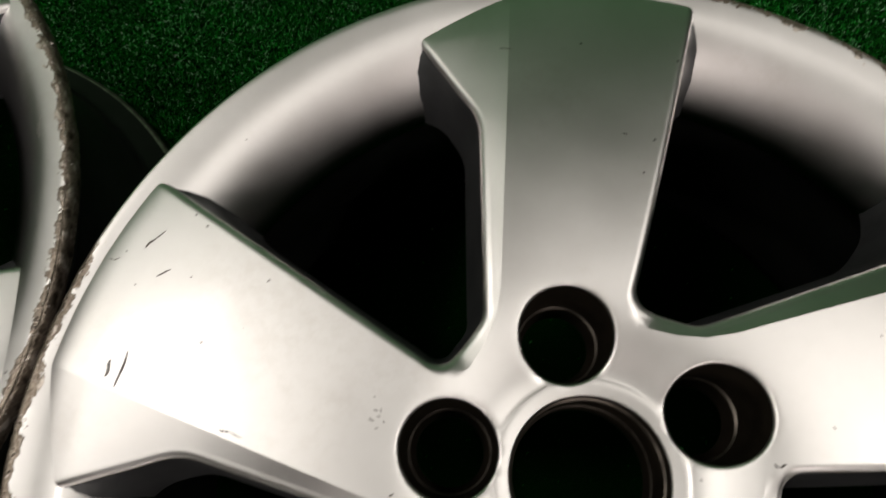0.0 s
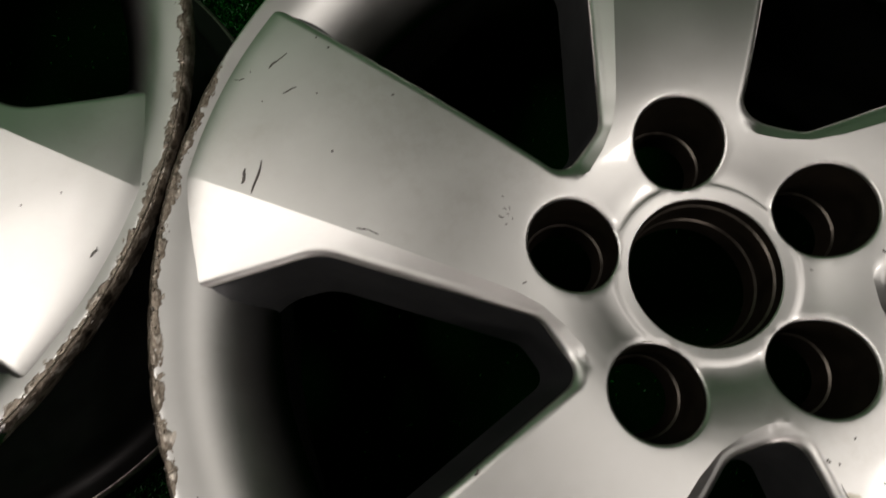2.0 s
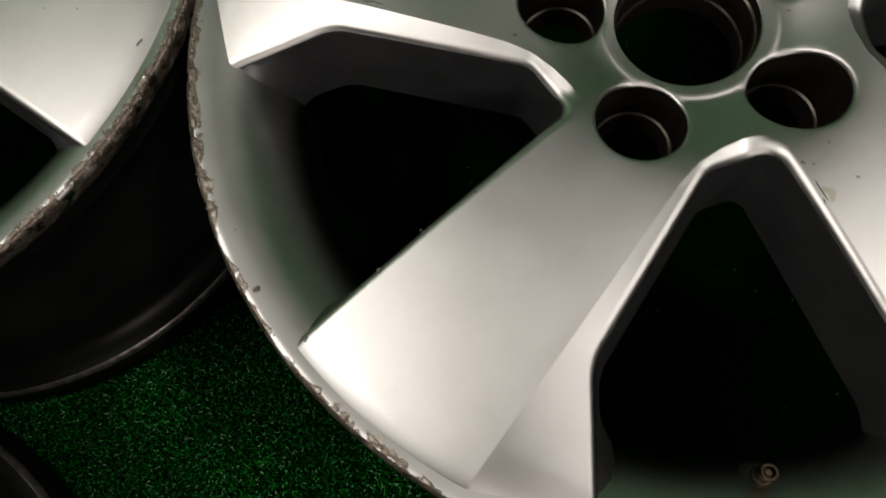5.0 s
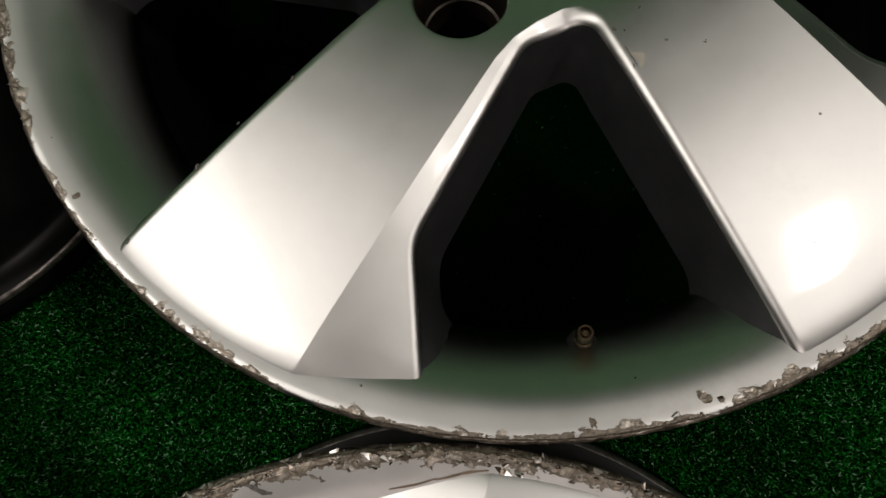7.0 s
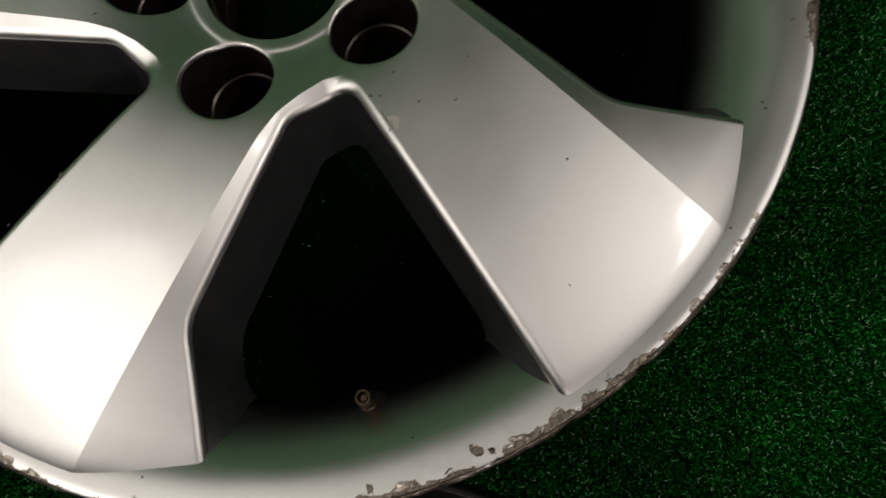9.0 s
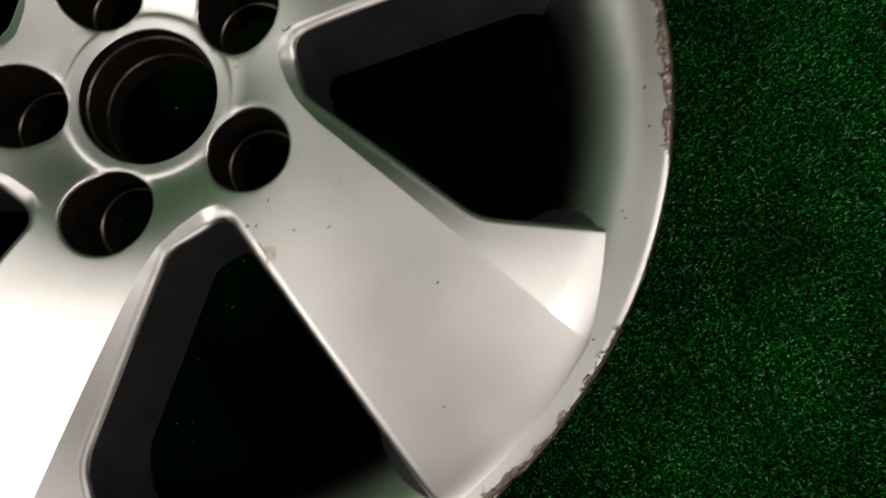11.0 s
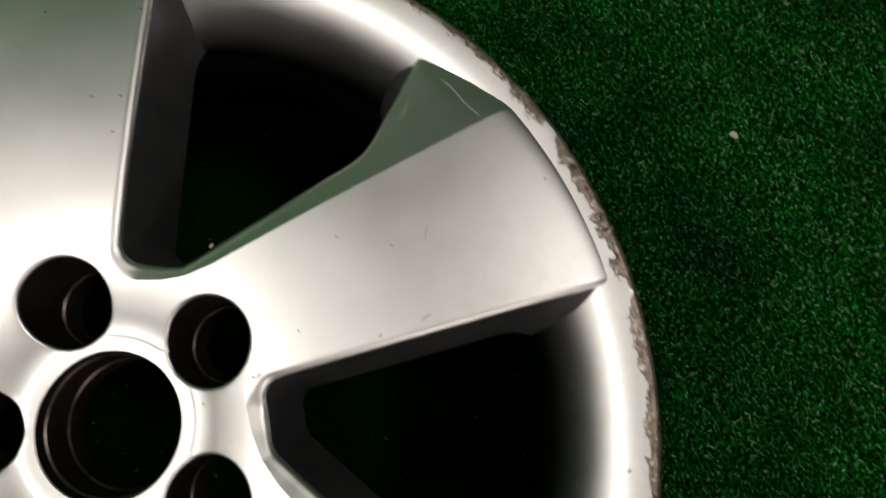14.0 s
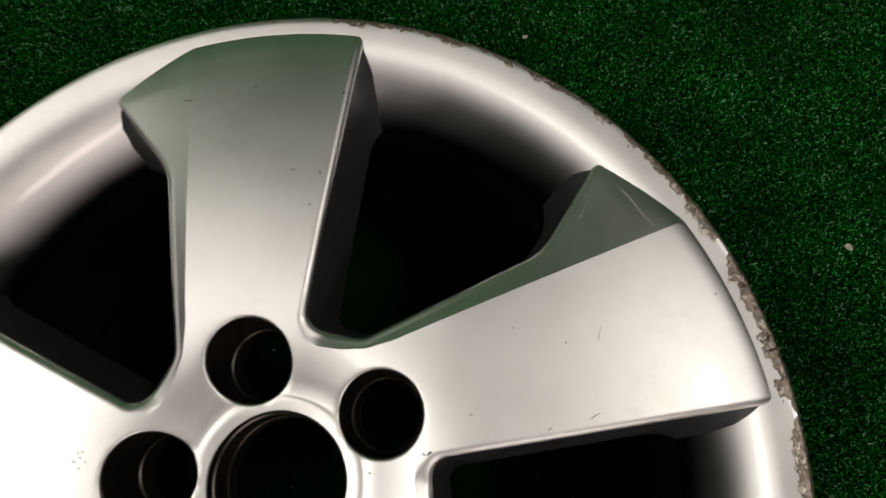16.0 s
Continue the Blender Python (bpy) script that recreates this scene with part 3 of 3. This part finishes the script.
# scrapes on the middle wheel's spokes: from, to and width in mm
for px, py, qx, qy, w in [(-178.8, 59.5, -176.3, 65.6, 2.0), (-174.6, 54.7, -169.9, 68.2, 1.5), (-164.4, 110.5, -160, 113.4, 1.4), (-160.4, 113.6, -155.8, 116.1, 0.8), (-159.3, 97.3, -153.3, 99.0, 1.0),
                          (-134.8, 34.1, -130.5, 32.2, 0.9), (-130.6, 32.4, -126.5, 30.0, 0.6), (-114.5, 88.9, -113.4, 88.6, 1.3), (-168.4, 95.0, -167.6, 94.9, 0.8), (-74.6, 2.9, -73.2, 4.1, 1.0),
                          (149.0, 22.0, 152.5, 28.3, 0.3), (88.6, 6.5, 89.5, 6.4, 1.1), (-7.3, 184.2, -2.0, 182.3, 0.6), (204.4, 28.9, 205.3, 28.6, 0.9), (37.5, 134.1, 39.3, 133.1, 0.7),
                          (136.0, -7.6, 141.0, -6.4, 0.5), (118.0, -7.5, 120.0, -7.2, 0.6), (-103.7, -62.5, -101.7, -60.9, 1.3), (-146.4, -87.1, -144.6, -85.2, 1.3), (-127.0, -74.0, -126.0, -73.2, 0.7),
                          (22.5, -83.5, 24.0, -92.5, 0.6), (62.4, -171.8, 63.2, -172.2, 0.8), (-178.6, -107.4, -176.4, -106.4, 1.4), (116.0, 37.2, 116.2, 36.5, 0.7), (135.9, 25.6, 135.8, 24.6, 0.7),
                          (40.2, -5.2, 40.9, -6.3, 0.9), (23.7, -77.4, 24.5, -76.9, 1.0),
                          (65.2, -3.2, 66.5, -4.7, 1.0), (66.8, -4.2, 69.2, -4.2, 1.3), (32.9, -68.8, 32.0, -70.0, 0.7), (20.9, -74.7, 20.0, -75.9, 0.8), (23.2, -91.3, 22.5, -93.0, 0.8), (49.8, -90.2, 50.9, -90.7, 0.6), (37.0, -84.8, 37.1, -85.9, 0.6), (61.7, -74.4, 61.5, -75.6, 0.5),
                          (-179.5, 108.2, -177.8, 107.1, 0.5), (-177.6, 107.0, -174.9, 107.4, 0.6), (-172.5, 109.6, -172.0, 110.4, 0.7),
                          (-79.4, 31.3, -77.6, 29.9, 0.8), (-77.1, 34.3, -76.0, 33.0, 0.6), (-74.9, 34.2, -74.4, 32.9, 0.6), (-76.4, 31.8, -75.2, 31.0, 0.6), (-74.4, 29.6, -73.9, 28.8, 0.6), (-77.4, 27.6, -76.6, 27.0, 0.8), (-77.0, 39.0, -76.2, 38.6, 0.5),
                          (37.4, -85.3, 37.9, -85.8, 0.9), (50.8, -89.7, 51.3, -90.2, 0.8), (20.8, -75.4, 21.3, -76.1, 1.2)]:
    ob = part("scratch", scratch_mesh((px, py), (qx, qy), w * 0.85), main)
    ob.location.z = FACE_Z


# pale scuffs on the spoke by the deepest kerb marks
SCUFF = plain("pale_scuff", (0.36, 0.36, 0.34), (0.5, 0.5, 0.475), 220, 0.5, 0.75)
for px, py, qx, qy, w in [(181.0, 88.6, 185.3, 77.0, 0.7), (184.6, 78.4, 189.6, 64.5, 1.0), (182.6, 86.0, 186.4, 75.6, 0.4),
                          (164.6, 82.6, 162.0, 80.4, 0.9), (161.6, 79.6, 159.4, 78.0, 1.2), (159.2, 77.2, 157.0, 75.6, 0.7), (167.4, 86.0, 166.2, 84.4, 0.6)]:
    part("scratch", scratch_mesh((px, py), (qx, qy), w, 0.06, face_height, SCUFF), main, "pale scuffed lacquer").location.z = FACE_Z

# dried dirt beside the window's edge
STAIN = plain("tan_dirt", (0.50, 0.46, 0.39), (0.62, 0.59, 0.53), 350, 0.5, 0.8)
part("stain", scratch_mesh((24.2, -86.4), (26.6, -92.8), 4.0, 0.04, face_height, STAIN), main, "tan dried dirt").location.z = FACE_Z


def rim_marks(wheel, marks, mat):
    """Scrapes on a rim: two polar ends (mm, degrees) and a width each."""
    for r0, a0, r1, a1, w in marks:
        p, q = [(r * math.cos(radians(a)), r * math.sin(radians(a))) for r, a in ((r0, a0), (r1, a1))]
        part("scratch", scratch_mesh(p, q, w, 0.15, rim_height, mat), wheel).location.z = FACE_Z


BRIGHT = plain("bare_bright_metal", (0.55, 0.53, 0.5), (0.8, 0.78, 0.75), 500, 0.3, 0.9)
rim_marks(main, [(204.2, 120.6, 205.6, 118.6, 1.3), (208.2, 121.2, 209.4, 120.2, 0.9), (209.6, 121.0, 208.6, 121.5, 0.8), (216.5, -90.5, 215.8, -89.6, 0.9), (208.3, -40.6, 208.8, -40.4, 0.9), (210.4, -25.6, 210.6, -25.2, 0.9), (212.2, -30.1, 212.6, -29.8, 0.9), (206.8, -39.9, 207.3, -39.7, 0.8)], SCRAPE)
rim_marks(main, [(210.0, 121.0, 206.3, 118.5, 0.5), (208.4, 121.5, 202.7, 121.7, 0.5), (203.5, 119.1, 202.7, 121.6, 0.6), (207.5, 119.9, 204.7, 120.9, 0.5)], BRIGHT)
rim_marks(main, [(209.2, 121.2, 206.0, 119.0, 0.4), (206.6, 119.2, 203.8, 119.4, 0.6), (207.6, 120.8, 204.0, 121.3, 0.5), (206.0, 120.0, 204.4, 120.2, 0.7)], SCRAPE)
rim_marks(west, [(206.3, -25.6, 207.4, -23.6, 0.8), (205.4, -25.0, 206.4, -23.4, 0.6), (207.6, -24.0, 208.2, -22.8, 0.6)], BRIGHT)
for r0, a0, r1, a1, w in [(207.0, -63.4, 208.6, -62.4, 1.2), (208.4, -62.9, 207.6, -62.2, 0.8), (172.4, -60.8, 173.0, -60.6, 0.8), (157.4, -62.3, 157.9, -62.1, 0.7), (185.0, -57.7, 185.5, -57.5, 0.8)]:
    p, q = [(r * math.cos(radians(a)), r * math.sin(radians(a))) for r, a in ((r0, a0), (r1, a1))]
    part("scratch", scratch_mesh(p, q, w), west).location.z = FACE_Z
GRIME = plain("brown_grime", (0.10, 0.07, 0.045), (0.24, 0.18, 0.12), 500, 0.7)
rim_marks(south, [(213.8, 17.6, 209.5, 22.5, 1.2), (209.6, 22.3, 206.0, 27.0, 0.9)], GRIME)
rim_marks(south, [(216.5, 40.6, 211.6, 38.1, 2.2), (213.0, 33.5, 211.5, 33.0, 1.4), (212.2, 8.0, 208.5, 7.2, 1.8), (211.8, 3.0, 209.4, 2.2, 1.4)], SCRAPE)

# ---- small things on the turf ----


def pebble(x, y, size, label, seed):
    bm = bmesh.new()
    bmesh.ops.create_icosphere(bm, subdivisions=3, radius=size)
    for v in bm.verts:
        k = 1 + 0.35 * noise.noise(v.co / size * 1.1 + Vector((seed, 0, 0))) + 0.1 * noise.noise(v.co / size * 4)
        v.co = Vector((v.co.x * 0.75, v.co.y * 1.25, v.co.z * 0.7)) * k
    me = bpy.data.meshes.new("pebble")
    bm.to_mesh(me)
    bm.free()
    me.materials.append(STONE)
    ob = new("pebble", me)
    ob.matrix_world = pose(x, y, 0.0055 + size * 0.3, 0, 0, seed * 40)
    tagged(ob, label, "stone", "pebbles on the turf")


pebble(0.3814, 0.0513, 0.0025, "small pale stone lying on the green turf", 1)
pebble(0.207, 0.2793, 0.0018, "tiny pale grit stone on the green turf", 2)
pebble(0.010, 0.113, 0.0016, "tiny pale grit stone under the wheel", 3)

curve = bpy.data.curves.new("loose_fibre", "CURVE")
curve.dimensions, curve.bevel_depth, curve.bevel_resolution = "3D", 0.00035, 2
line = curve.splines.new("NURBS")
line.points.add(9)
for k, pt in enumerate(line.points):
    a = k * 0.75
    pt.co = (0.430 + 0.004 * k / 3 + 0.006 * math.cos(a), 0.252 + 0.005 * math.sin(a * 1.3), 0.010 + 0.001 * math.sin(a), 1)
line.use_endpoint_u = True
curve.materials.append(FIBRE)
tagged(new("loose_fibre", curve), "curled dry plant fibre lying on the turf", "fibre")


def turf():
    """Short curled strands of artificial grass, all in one mesh."""
    rng = np.random.default_rng(5)
    n = 1150000
    x, y = rng.uniform(-0.46, 0.60, n), rng.uniform(-0.44, 0.44, n)
    keep = np.ones(n, bool)
    for cx, cy in ((0, 0), (-0.4188, 0.1426), (-0.1385, -0.4203), (-0.582, -0.272)):
        d = np.hypot(x - cx, y - cy)
        # strands almost left out under the wheels, so the ground there looks shaded
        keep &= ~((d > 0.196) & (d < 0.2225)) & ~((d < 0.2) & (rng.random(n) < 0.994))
    x, y = x[keep], y[keep]
    n = len(x)
    a, length = rng.uniform(0, 2 * math.pi, n), rng.uniform(0.0012, 0.0036, n)
    lean, curl = rng.uniform(0.1, 0.85, n), rng.normal(0.25, 0.4, n)
    wide = rng.uniform(0.0001, 0.0002, n)
    base = rng.uniform(0.0, 0.0042, n)
    side = np.stack([-np.sin(a), np.cos(a)], 1) * wide[:, None]
    pts = []
    cx, cy, cz = x.copy(), y.copy(), base
    for k, (share, w) in enumerate(((0, 1.0), (0.55, 0.95), (0.45, 0.0))):
        tilt = lean + curl * k * 0.7
        cx, cy = cx + np.cos(a) * np.sin(tilt) * length * share, cy + np.sin(a) * np.sin(tilt) * length * share
        cz = np.maximum(cz + np.cos(tilt) * length * share, 0.0006)
        if w:
            pts += [np.stack([cx - side[:, 0] * w, cy - side[:, 1] * w, cz], 1), np.stack([cx + side[:, 0] * w, cy + side[:, 1] * w, cz], 1)]
        else:
            pts.append(np.stack([cx, cy, cz], 1))
    verts = np.stack(pts, 1).reshape(-1, 3).astype(np.float32)
    i = np.arange(n)[:, None] * 5
    loops = np.concatenate([i + np.array([[0, 1, 3, 2]]), i + np.array([[2, 3, 4]])], 1).ravel().astype(np.int32)
    me = bpy.data.meshes.new("turf")
    me.vertices.add(len(verts))
    me.vertices.foreach_set("co", verts.ravel())
    me.loops.add(len(loops))
    me.loops.foreach_set("vertex_index", loops)
    me.polygons.add(2 * n)
    starts = (np.arange(n)[:, None] * 7 + np.array([[0, 4]])).ravel().astype(np.int32)
    me.polygons.foreach_set("loop_start", starts)
    me.update(calc_edges=True)
    me.materials.append(STRAND)
    tagged(new("artificial_turf", me), "short curled dark green artificial turf strands", "artificial turf", kind="stuff")


turf()
